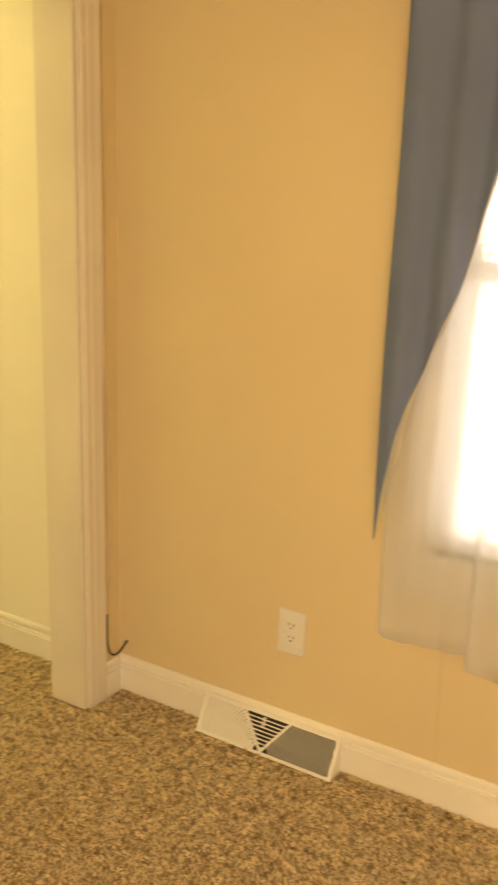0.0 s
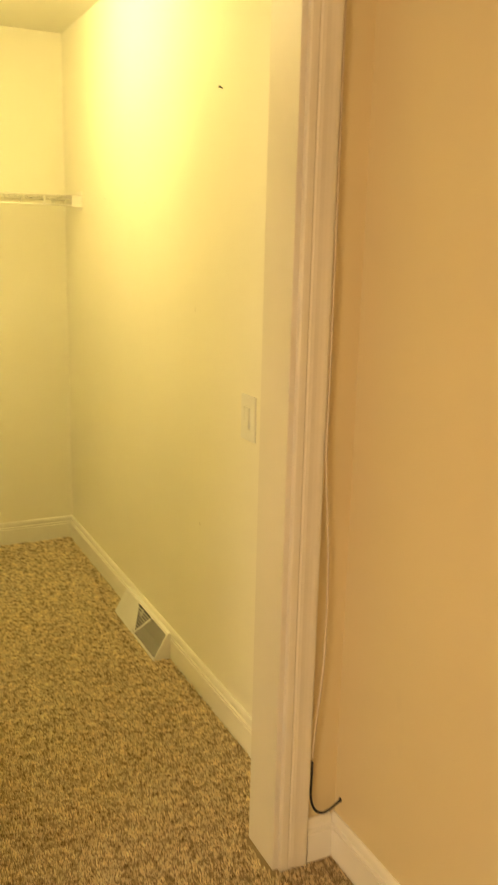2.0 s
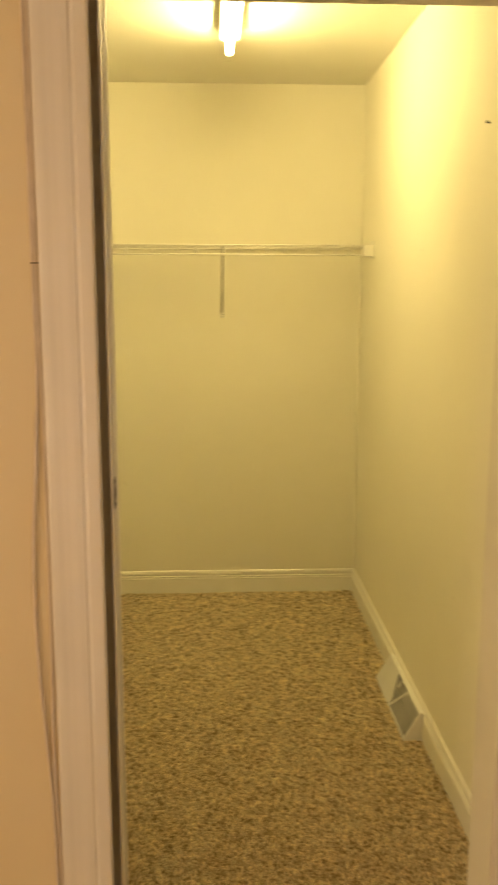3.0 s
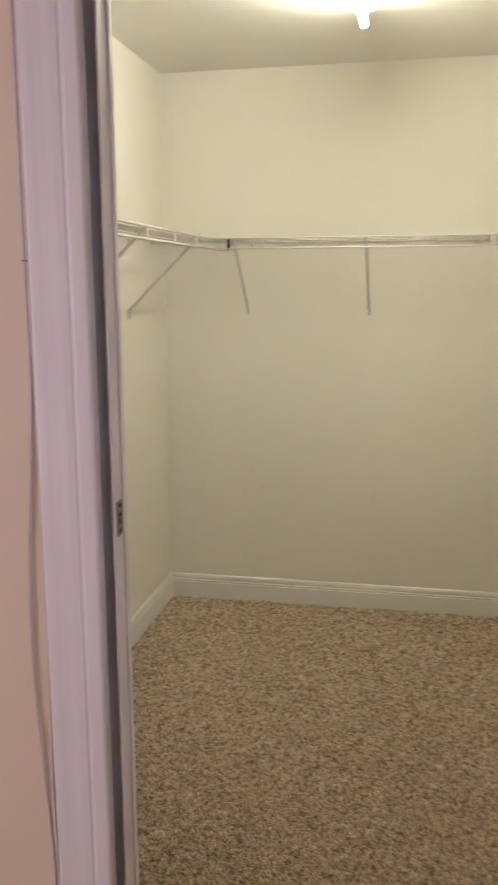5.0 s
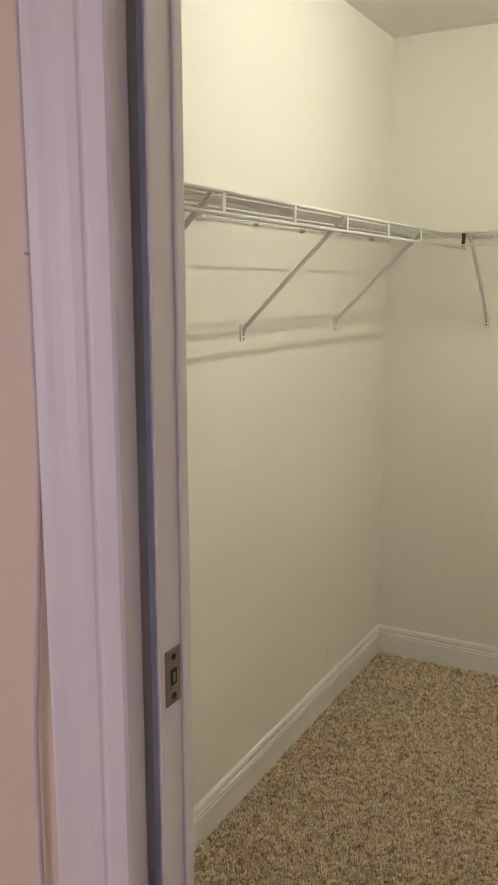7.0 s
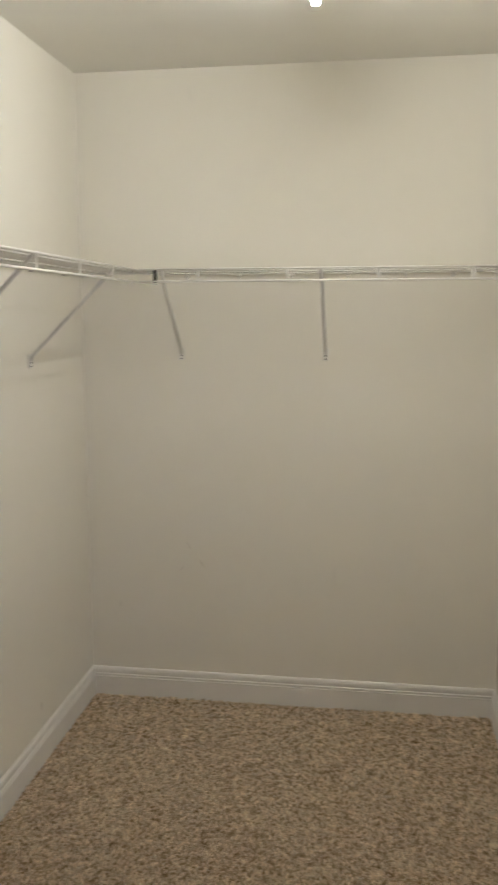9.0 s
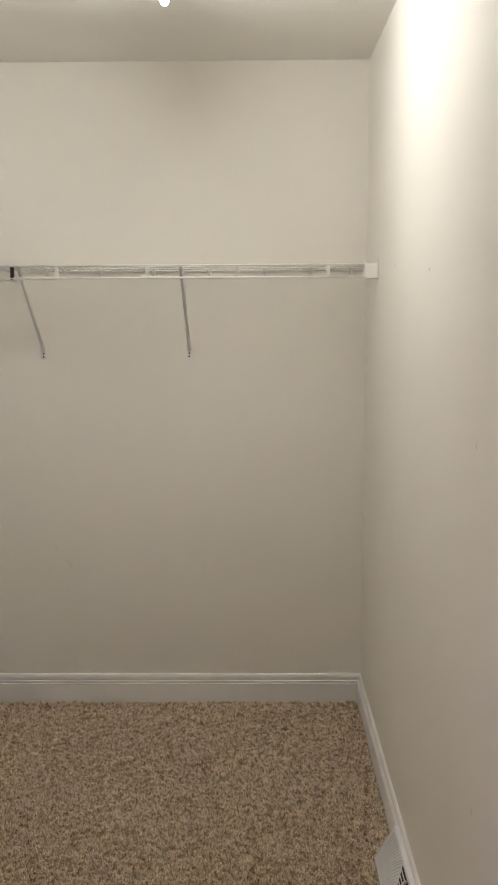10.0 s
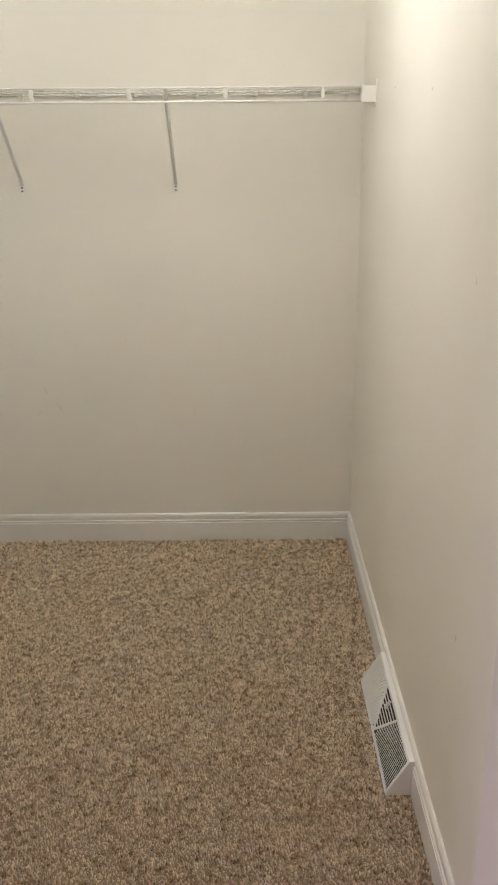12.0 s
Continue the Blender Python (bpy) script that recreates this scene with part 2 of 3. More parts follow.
setting("wall_bedroom_right", [((0, y1, 0), (0.15, -2.548, HIGH)), ((0, BED_Y, 0), (0.15, y0, HIGH)), ((0, y0, 0), (0.15, y1, z0)), ((0, y0, z1), (0.15, y1, HIGH))], PEACH,
        "peach painted bedroom wall with a window opening", "wall")
mid = (FRONT + BEHIND) / 2
RL, RR, RH = JL - 0.0195, JR + 0.018, HEAD + 0.018
setting("wall_doorway_bedroom", [((BED_X, LATCH_FRONT, 0), (RL - 0.022, LATCH_BACK - 0.002, HIGH)), ((RL - 0.022, LATCH_FRONT, RH), (RL, LATCH_BACK - 0.002, HIGH)), ((RR, FRONT, 0), (0, mid, HIGH)), ((RL, FRONT, RH), (RR, mid, HIGH))], PEACH, "peach painted wall around the closet doorway", "wall")
setting("wall_doorway_closet", [((LEFT, LATCH_BACK - 0.002, 0), (-1.0, BEHIND, HIGH)), ((RR, mid, 0), (0, BEHIND, HIGH)), ((RL, mid, RH), (RR, BEHIND, HIGH))], CREAM, "cream painted inner wall around the doorway", "wall")
# opening for the added window, always out of view
w0, w1 = -5.85, -4.35
setting("wall_bedroom_left", [((BED_X - 0.15, BED_Y, 0), (BED_X, w0, HIGH)), ((BED_X - 0.15, w1, 0), (BED_X, FRONT + 0.1, HIGH)), ((BED_X - 0.15, w0, 0), (BED_X, w1, z0)), ((BED_X - 0.15, w0, z1), (BED_X, w1, HIGH))], PEACH,
        "peach painted bedroom wall with an added unseen window", "wall")
setting("wall_bedroom_rear", [((BED_X - 0.15, BED_Y - 0.15, 0), (0.15, BED_Y, HIGH))], PEACH, "plain peach painted bedroom wall", "wall")

EL_OUT = JL - 0.017 - 0.093 - 0.002

# ---- baseboards ----
BASE = ((0, 0), (0.014, 0), (0.014, 0.0800), (0.0095, 0.0815), (0.0095, 0.0840), (0.0130, 0.0855), (0.0128, 0.0905), (0.0078, 0.0925), (0.0072, 0.0955), (0.0100, 0.0985), (0.0102, 0.108), (0.0085, 0.115), (0.005, 0.119), (0, 0.119))


def baseboard(place, start, end):
    bm = bmesh.new()
    moulding(bm, BASE, place, start, end)
    return tagged(finish("baseboard", bm, LIT_TRIM), "white moulded wooden baseboard along the wall", "baseboard", kind="structure")


baseboard(lambda d, h, s: (s, -d, h), LEFT, 0)
baseboard(lambda d, h, s: (-d, s, h), BEHIND, -0.0172)
baseboard(lambda d, h, s: (LEFT + d, s, h), BEHIND, -0.0172)
baseboard(lambda d, h, s: (-d, s, h), BED_Y, FRONT)
baseboard(lambda d, h, s: (s, FRONT - d, h), -0.0815, -0.0142)
baseboard(lambda d, h, s: (s, LATCH_FRONT - d, h), BED_X, EL_OUT)

# ---- doorway ----
door_frame = thing("door_1", "white painted door frame with no door hung", "door frame", kind="structure", at=(0, 0, 0))
for a, b, nm in (((JL - 0.0045, -2.621, 0), (JL, LATCH_BACK, HEAD), "side_jamb"), ((JR, FRONT, 0), (RR, BEHIND, HEAD), "side_jamb"), ((RL, FRONT, HEAD), (RR, BEHIND, RH), "head_jamb")):
    bm = bmesh.new()
    slab(bm, a, b, 0.0012)
    part(nm, bm, DIM_TRIM, door_frame)
# latch jamb held off the wall; slot shaped to look dark from the camera
for a, b in (((RL - 0.022, LATCH_FRONT + 0.0005, 0), (RL, -2.622, HEAD)), ((RL - 0.022, -2.578, 0), (JL - 0.0045, LATCH_BACK, HEAD))):
    bm = bmesh.new()
    slab(bm, a, b, 0.0008)
    part("slot_liner", bm, DIM_TRIM, door_frame)
for a, b in (((JL, -2.586, 0), (JL + 0.004, LATCH_BACK + 0.001, HEAD)), ((JL + 0.004, -2.578, HEAD - 0.008), (JR, -2.545, HEAD))):
    bm = bmesh.new()
    slab(bm, a, b, 0.002)
    part("door_stop", bm, DIM_TRIM, door_frame)
# stepped casing: (across from the opening's edge outward, proud of the wall)
CASE = ((0.0, 0.0), (0.0, 0.0120), (0.003, 0.0145), (0.010, 0.0150), (0.021, 0.0152), (0.0235, 0.0142), (0.0255, 0.0138), (0.0275, 0.0142), (0.030, 0.0156), (0.040, 0.0166), (0.052, 0.0162),
        (0.063, 0.0166), (0.072, 0.0176), (0.080, 0.0176), (0.0845, 0.0162), (0.086, 0.0140), (0.086, 0.0))


def casing(place, start, end):
    bm = bmesh.new()
    moulding(bm, CASE, place, start, end)
    return part("casing", bm, DIM_TRIM, door_frame)


EL, ER, EH = JL - 0.017, JR + 0.014, HEAD + 0.008
casing(lambda d, h, s: (EL - d * 1.08, LATCH_FRONT - h, s), 0.0, EH)
casing(lambda d, h, s: (ER + d * 0.86, FRONT - h, s), 0.0, EH)
casing(lambda d, h, s: (s, FRONT - h, EH + d), EL - 0.086, ER + 0.086)
ST = 1.150
bm = bmesh.new()
slab(bm, (JL, -2.6135, ST - 0.029), (JL + 0.0016, -2.5885, ST + 0.029), 0.0007)
slab(bm, (JL + 0.0015, -2.6070, ST - 0.0115), (JL + 0.0030, -2.5945, ST - 0.0090), 0.0004)
slab(bm, (JL + 0.0015, -2.6070, ST + 0.0090), (JL + 0.0030, -2.5945, ST + 0.0115), 0.0004)
strike = part("strike_plate", bm, NICKEL, door_frame, "small dark brown nickel strike plate")
# raised dark slab coloured as the latch hole's shade
bm = bmesh.new()
slab(bm, (JL + 0.0010, -2.6060, ST - 0.0085), (JL + 0.0024, -2.5955, ST + 0.0085), 0.0004)
part("latch_hole_shade", bm, DARK, strike)
bm = bmesh.new()
slab(bm, (JL + 0.0012, -2.6035, ST - 0.0050), (JL + 0.0040, -2.6000, ST + 0.0050), 0.0012)
part("latch_tongue", bm, NICKEL, strike, "bent bright metal tongue")
for zz in (ST - 0.0205, ST + 0.0205):
    bm = bmesh.new()
    rod(bm, ((JL + 0.001, -2.6005, zz), (JL + 0.0026, -2.6005, zz)), 0.0032, 10)
    part("screw", bm, DARK, strike)

# ---- bedroom window ----
window = thing("window_1", "white framed bedroom window behind sheer curtains", "window", kind="structure", at=(0.06, -4.14, 0.69))
bm = bmesh.new()
for a, b in (((0.02, y0, z0), (0.10, y0 + 0.045, z1)), ((0.02, y1 - 0.045, z0), (0.10, y1, z1)), ((0.02, y0 + 0.045, z0), (0.10, y1 - 0.045, z0 + 0.05)), ((0.02, y0 + 0.045, z1 - 0.05), (0.10, y1 - 0.045, z1)),
             ((0.04, y0 + 0.045, 1.35), (0.08, y1 - 0.045, 1.395))):
    slab(bm, a, b, 0.003)
part("window_frame", bm, DIM_TRIM, window)
for a, b in ((z0 + 0.05, 1.35), (1.395, z1 - 0.05)):
    bm = bmesh.new()
    slab(bm, (0.058, y0 + 0.045, a), (0.062, y1 - 0.045, b))
    part("pane", bm, GLASS, window).visible_shadow = False
bm = bmesh.new()
slab(bm, (-0.030, y0 - 0.09, 0.665), (0.02, y1 + 0.09, 0.69), 0.006)
part("window_sill", bm, DIM_TRIM, window)
for a, b in (((-0.016, y0 - 0.075, 0.585), (0, y1 + 0.075, 0.665)), ((-0.016, y1, 0.69), (0, y1 + 0.075, z1 + 0.075)), ((-0.016, y0 - 0.075, 0.69), (0, y0, z1 + 0.075)), ((-0.016, y0, z1), (0, y1, z1 + 0.075))):
    bm = bmesh.new()
    slab(bm, a, b, 0.004)
    part("window_trim", bm, DIM_TRIM, window)

# frame around the added west light; the camera never faces this wall
added_window = thing("unseen_window", "wide unseen window added to light the bedroom", "window", kind="structure", at=(BED_X, -5.1, 0.69))
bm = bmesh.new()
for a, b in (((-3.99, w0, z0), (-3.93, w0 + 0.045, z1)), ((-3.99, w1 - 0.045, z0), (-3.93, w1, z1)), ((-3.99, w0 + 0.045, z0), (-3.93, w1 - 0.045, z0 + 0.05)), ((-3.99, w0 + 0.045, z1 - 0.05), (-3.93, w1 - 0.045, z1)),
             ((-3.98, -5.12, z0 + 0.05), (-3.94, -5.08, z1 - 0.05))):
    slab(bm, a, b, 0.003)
part("window_frame", bm, DIM_TRIM, added_window)
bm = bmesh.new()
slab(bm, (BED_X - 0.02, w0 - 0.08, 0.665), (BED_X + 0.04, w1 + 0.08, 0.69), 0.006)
part("window_sill", bm, DIM_TRIM, added_window)

# ---- assumed bedroom lamp, out of view ----
# place assumed from shadow directions; added to light walls and doorway
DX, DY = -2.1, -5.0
assumed_lamp = thing("unseen_bedroom_lamp", "unseen ceiling lamp assumed and added to light the bedroom", "ceiling light", at=(DX, DY, HIGH))
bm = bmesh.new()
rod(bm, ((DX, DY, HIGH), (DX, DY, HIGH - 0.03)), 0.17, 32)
part("base_ring", bm, ENAMEL, assumed_lamp)
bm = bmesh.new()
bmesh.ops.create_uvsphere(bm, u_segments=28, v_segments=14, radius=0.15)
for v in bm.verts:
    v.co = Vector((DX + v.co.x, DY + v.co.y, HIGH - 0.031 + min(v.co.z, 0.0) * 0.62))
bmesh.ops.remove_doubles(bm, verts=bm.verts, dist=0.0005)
part("glow_dome", bm, DOME, assumed_lamp, "glowing dome of the assumed unseen lamp")

# ---- window blind ----
blind = thing("window_blind", "white slatted blind lowered over the bedroom window", "blind", at=(0.0, -4.115, z1))
bm = bmesh.new()
slab(bm, (-0.004, y0 + 0.004, z1 - 0.03), (0.022, y1 - 0.004, z1), 0.002)
part("headrail", bm, PLASTIC, blind)
bm = bmesh.new()
slab(bm, (-0.003, y0 + 0.008, 0.704), (0.021, y1 - 0.008, 0.718), 0.003)
part("bottom_rail", bm, PLASTIC, blind)
bm = bmesh.new()
half = (y1 - y0) / 2 - 0.008
for end in (-half, half):
    for k in range(5):
        u = k / 4 - 0.5
        bm.verts.new((u * 0.024, end, 0.0016 * (1 - 4 * u * u) - u * 0.005))
bm.verts.ensure_lookup_table()
for k in range(4):
    bm.faces.new((bm.verts[k], bm.verts[k + 1], bm.verts[k + 6], bm.verts[k + 5]))
got = bmesh.ops.extrude_face_region(bm, geom=list(bm.faces))
for v in got["geom"]:
    if isinstance(v, bmesh.types.BMVert):
        v.co.z -= 0.0006
bmesh.ops.recalc_face_normals(bm, faces=bm.faces)
slat = bpy.data.meshes.new("slat")
bm.to_mesh(slat)
bm.free()
slat.materials.append(PLASTIC)
for k in range(60):
    ob = new("slat", slat)
    ob.parent = blind
    ob.location = Vector((0.009, (y0 + y1) / 2, 0.735 + k * 0.0212)) - blind.location
for yy in (y0 + 0.2, y1 - 0.2):
    bm = bmesh.new()
    rod(bm, ((-0.0045, yy, z1 - 0.03), (-0.0045, yy, 0.711)), 0.0008, 5)
    part("ladder_cord", bm, PLASTIC, blind)

# ---- curtains ----
ROD_X, ROD_Z = -0.060, 2.24
pole = thing("curtain_rod", "dark metal curtain rod over the bedroom window", "curtain rod", at=(ROD_X, -4.14, ROD_Z))
bm = bmesh.new()
rod(bm, ((ROD_X, -3.44, ROD_Z), (ROD_X, -4.9, ROD_Z)), 0.011, 12)
part("pole", bm, STEEL, pole)
for yy in (-3.47, -4.87):
    bm = bmesh.new()
    slab(bm, (ROD_X - 0.004, yy - 0.008, ROD_Z - 0.03), (0.0, yy + 0.008, ROD_Z - 0.011), 0.003)
    part("wall_bracket", bm, STEEL, pole)


def cloth(name, material, parent, top, bottom, left, right, depth, folds, amount, rows=60, cols=44, thick=0.0012, label="", corner=0.0, rise=0.0):
    """Hanging cloth: left(z) and right(z) give its edges, depth its distance from the wall; folds deepen away from the rod."""
    bm = bmesh.new()
    grid = []
    for i in range(rows + 1):
        row = []
        for k in range(cols + 1):
            u = k / cols
            low = bottom + corner * max(0.0, 1 - u * cols / 4) ** 2 + rise * u
            z = top + (low - top) * i / rows
            y = left(z) + (right(z) - left(z)) * u
            wave = math.sin((y * folds + 0.35 * math.sin(y * 9 + z * 1.3)) * math.tau)
            drift = noise.noise((y * 7, z * 1.6, 3.1)) * 0.012
            row.append(bm.verts.new((depth + wave * amount + drift, y, z)))
        grid.append(row)
    for i in range(rows):
        for k in range(cols):
            f = bm.faces.new((grid[i][k], grid[i][k + 1], grid[i + 1][k + 1], grid[i + 1][k]))
            f.smooth = True
    ob = part(name, bm, material, parent, label) if parent else finish(name, bm, material)
    mod = ob.modifiers.new("thickness", "SOLIDIFY")
    mod.thickness = thick
    return ob


def edge(z):
    """The drape's free edge, swept aside: a slow curve from the tip up towards the window's middle."""
    rise = max(0.0, z - 0.711)
    return -3.473 - float(np.interp(rise, (0, 0.12, 0.2, 0.28, 0.355, 0.44, 0.52, 0.59, 0.66, 0.73, 0.79, 0.87, 1.1, 1.6), (0, 0.014, 0.029, 0.043, 0.062, 0.095, 0.127, 0.153, 0.172, 0.186, 0.199, 0.222, 0.30, 0.45)))


drape = thing("drape", "slate grey window drape swept aside to a point", "curtain", at=(ROD_X, -3.7, ROD_Z))
cloth("fabric", DRAPE, drape, ROD_Z + 0.02, 0.713, lambda z: -3.471 - 0.004 * math.sin(z * 4) - 0.008 * max(0, z - 1.3), edge, -0.060, 9.0, 0.011, 80, 60, 0.0018)
cloth("lining", LINING, drape, ROD_Z - 0.01, 0.724, lambda z: -3.475, lambda z: edge(z) - 0.013 * max(0.0, 1 - abs(z - 0.95) / 0.215), -0.045, 9.0, 0.003, 60, 40, 0.0012, "cream lining behind the drape")
near_sheer = cloth("sheer_curtain", SHEER, None, ROD_Z - 0.01, 0.439, lambda z: -3.491 + 0.004 * max(0, z - 0.45), lambda z: -3.742 - 0.01 * z, -0.035, 13.0, 0.0026, 50, 40, 0.0006, corner=0.022, rise=0.022)
tagged(near_sheer, "sheer white window curtain with a rounded hem", "curtain", "sheer curtains at the window")
far_sheer = cloth("sheer_curtain", SHEER, None, ROD_Z - 0.012, 0.418, lambda z: -3.728 + 0.012 * max(0, z - 0.45), lambda z: -4.72, -0.042, 11.0, 0.0055, 50, 90, 0.0006, corner=0.01)
tagged(far_sheer, "sheer white window curtain hanging below the sill", "curtain", "sheer curtains at the window")


# ---- wire shelves ----
SHELF, DEEP = 1.704, 0.305


def wire_shelf(label, place, start, length, front_start, tabs, braces, clips, hooked=True):
    """place(along, out, up) gives a point; along runs from the start of the wall, out away from it."""
    shelf = thing("wire_shelf", label, "closet shelf", "wire shelves in the closet", at=place((start + length) / 2, 0.15, SHELF))

    def block(bm, a, b, bevel=0.0):
        p, q = place(*a), place(*b)
        slab(bm, [min(c) for c in zip(p, q)], [max(c) for c in zip(p, q)], bevel)

    bm = bmesh.new()
    first = start + 0.006
    rod(bm, (place(first, 0.006, SHELF), place(first, DEEP, SHELF)), 0.0024, 6)
    wire = part("deck_wire", bm, WIRE, shelf)
    for k in range(1, int((length - start) / 0.0254) + 1):
        more = new("deck_wire", wire.data)
        more.parent = shelf
        more.matrix_parent_inverse = Matrix.Translation(-shelf.location)
        more.location = Vector(place(first + k * 0.0254, 0, 0)) - Vector(place(first, 0, 0))
    for out, up, r, s0 in ((DEEP, SHELF + 0.001, 0.0036, front_start), (DEEP - 0.022, SHELF - 0.0035, 0.0026, front_start), (0.155, SHELF - 0.0035, 0.0026, start), (0.010, SHELF - 0.0035, 0.003, start)):
        bm = bmesh.new()
        rod(bm, (place(s0, out, up), place(length, out, up)), r, 8)
        part("stringer", bm, WIRE, shelf)
    bm = bmesh.new()
    rod(bm, (place(front_start, DEEP, SHELF - 0.040), place(length, DEEP, SHELF - 0.040)), 0.0040, 10)
    part("hanging_rod", bm, WIRE, shelf)
    for s in tabs:
        bm = bmesh.new()
        block(bm, (s - 0.006, DEEP - 0.0025, SHELF - 0.038), (s + 0.006, DEEP + 0.002, SHELF + 0.001), 0.0008)
        part("rod_tab", bm, WIRE, shelf)
    for s in clips:
        bm = bmesh.new()
        block(bm, (s - 0.008, 0.0, SHELF - 0.012), (s + 0.008, 0.017, SHELF + 0.003), 0.003)
        if hooked:
            hook = bmesh.new()
            block(hook, (s - 0.007, 0.0, SHELF - 0.030), (s + 0.007, 0.011, SHELF - 0.0125), 0.0015)
            for v in hook.verts:
                if v.co.z < SHELF - 0.02:
                    v.co = Vector(place(s, 0.0, v.co.z)) + (v.co - Vector(place(s, 0.0, v.co.z))) * 0.45
            joined = bpy.data.meshes.new("hook")
            hook.to_mesh(joined)
            hook.free()
            bm.from_mesh(joined)
            bpy.data.meshes.remove(joined)
        part("wall_clip", bm, WIRE, shelf)
    for s in braces:
        bm = bmesh.new()
        rod(bm, (place(s, DEEP - 0.004, SHELF + 0.002), place(s, DEEP - 0.010, SHELF - 0.008), place(s, 0.014, 1.420), place(s, 0.0070, 1.410), place(s, 0.0070, 1.402)), 0.0062, 8)
        brace = part("brace", bm, STEEL, shelf, "grey steel diagonal brace")
        bm = bmesh.new()
        block(bm, (s - 0.0120, 0.0, 1.378), (s + 0.0120, 0.0055, 1.424), 0.0012)
        part("wall_plate", bm, WIRE, brace)
        for up in (1.396, 1.384):
            bm = bmesh.new()
            rod(bm, (place(s, 0.005, up), place(s, 0.0068, up)), 0.0032, 8)
            part("screw", bm, DARK, brace)
    return shelf, block


back_shelf, block = wire_shelf("white ventilated wire shelf with a hanging rod", lambda s, o, u: (-s, -o, u), 0.004, 1.298, 0.044, (0.168, 0.473, 0.777, 1.085), (0.664, 1.215), (0.058, 0.207, 0.377, 0.585, 0.792, 0.991, 1.19))
bm = bmesh.new()
block(bm, (0.0, DEEP - 0.020, SHELF - 0.046), (0.047, DEEP + 0.008, SHELF + 0.004), 0.002)
block(bm, (0.0, DEEP - 0.07, SHELF - 0.058), (0.004, DEEP + 0.014, SHELF + 0.022), 0.0012)
part("end_bracket", bm, WIRE, back_shelf, "white plastic end bracket")
bm = bmesh.new()
block(bm, (1.231, DEEP - 0.012, SHELF - 0.045), (1.241, DEEP + 0.003, SHELF - 0.002), 0.001)
part("joint_clip", bm, DARK, back_shelf, "small dark joint clip")
wire_shelf("white wire shelf meeting another in the corner", lambda s, o, u: (LEFT + o, -s, u), 0.012, 2.46, 0.012, (0.555, 0.864, 1.175, 1.484, 1.80, 2.11, 2.42), (0.525, 1.181, 1.837), (0.2, 0.5, 0.8, 1.1, 1.4, 1.7, 2.0, 2.3), False)

# ---- ceiling lamp ----
LX, L0, L1 = -0.648, -1.335, -0.845
lamp = thing("fluorescent_light", "bare tube fluorescent strip light switched on", "ceiling light", at=(LX, (L0 + L1) / 2, HIGH))
bm = bmesh.new()
slab(bm, (LX - 0.034, L0, 2.394), (LX + 0.034, L1, HIGH), 0.004)
part("channel", bm, ENAMEL, lamp, "white enamelled steel channel")
for yy in (L0 + 0.012, L1 - 0.006):
    bm = bmesh.new()
    slab(bm, (LX - 0.012, yy - 0.006, 2.362), (LX + 0.012, yy + 0.006, 2.394), 0.004)
    part("lampholder", bm, PLASTIC, lamp)
bm = bmesh.new()
rod(bm, ((LX, L0, 2.357), (LX, L1, 2.357)), 0.0105, 16)
for v in bm.verts:
    v.co.y += 0.004 if v.co.y > -1.0 else -0.004
part("tube", bm, GLOW, lamp, "glowing white fluorescent tube")
bm = bmesh.new()
rod(bm, ((LX, -1.21, 2.386), (LX, -1.21, 2.394)), 0.006, 10)
part("screw", bm, STEEL, lamp)


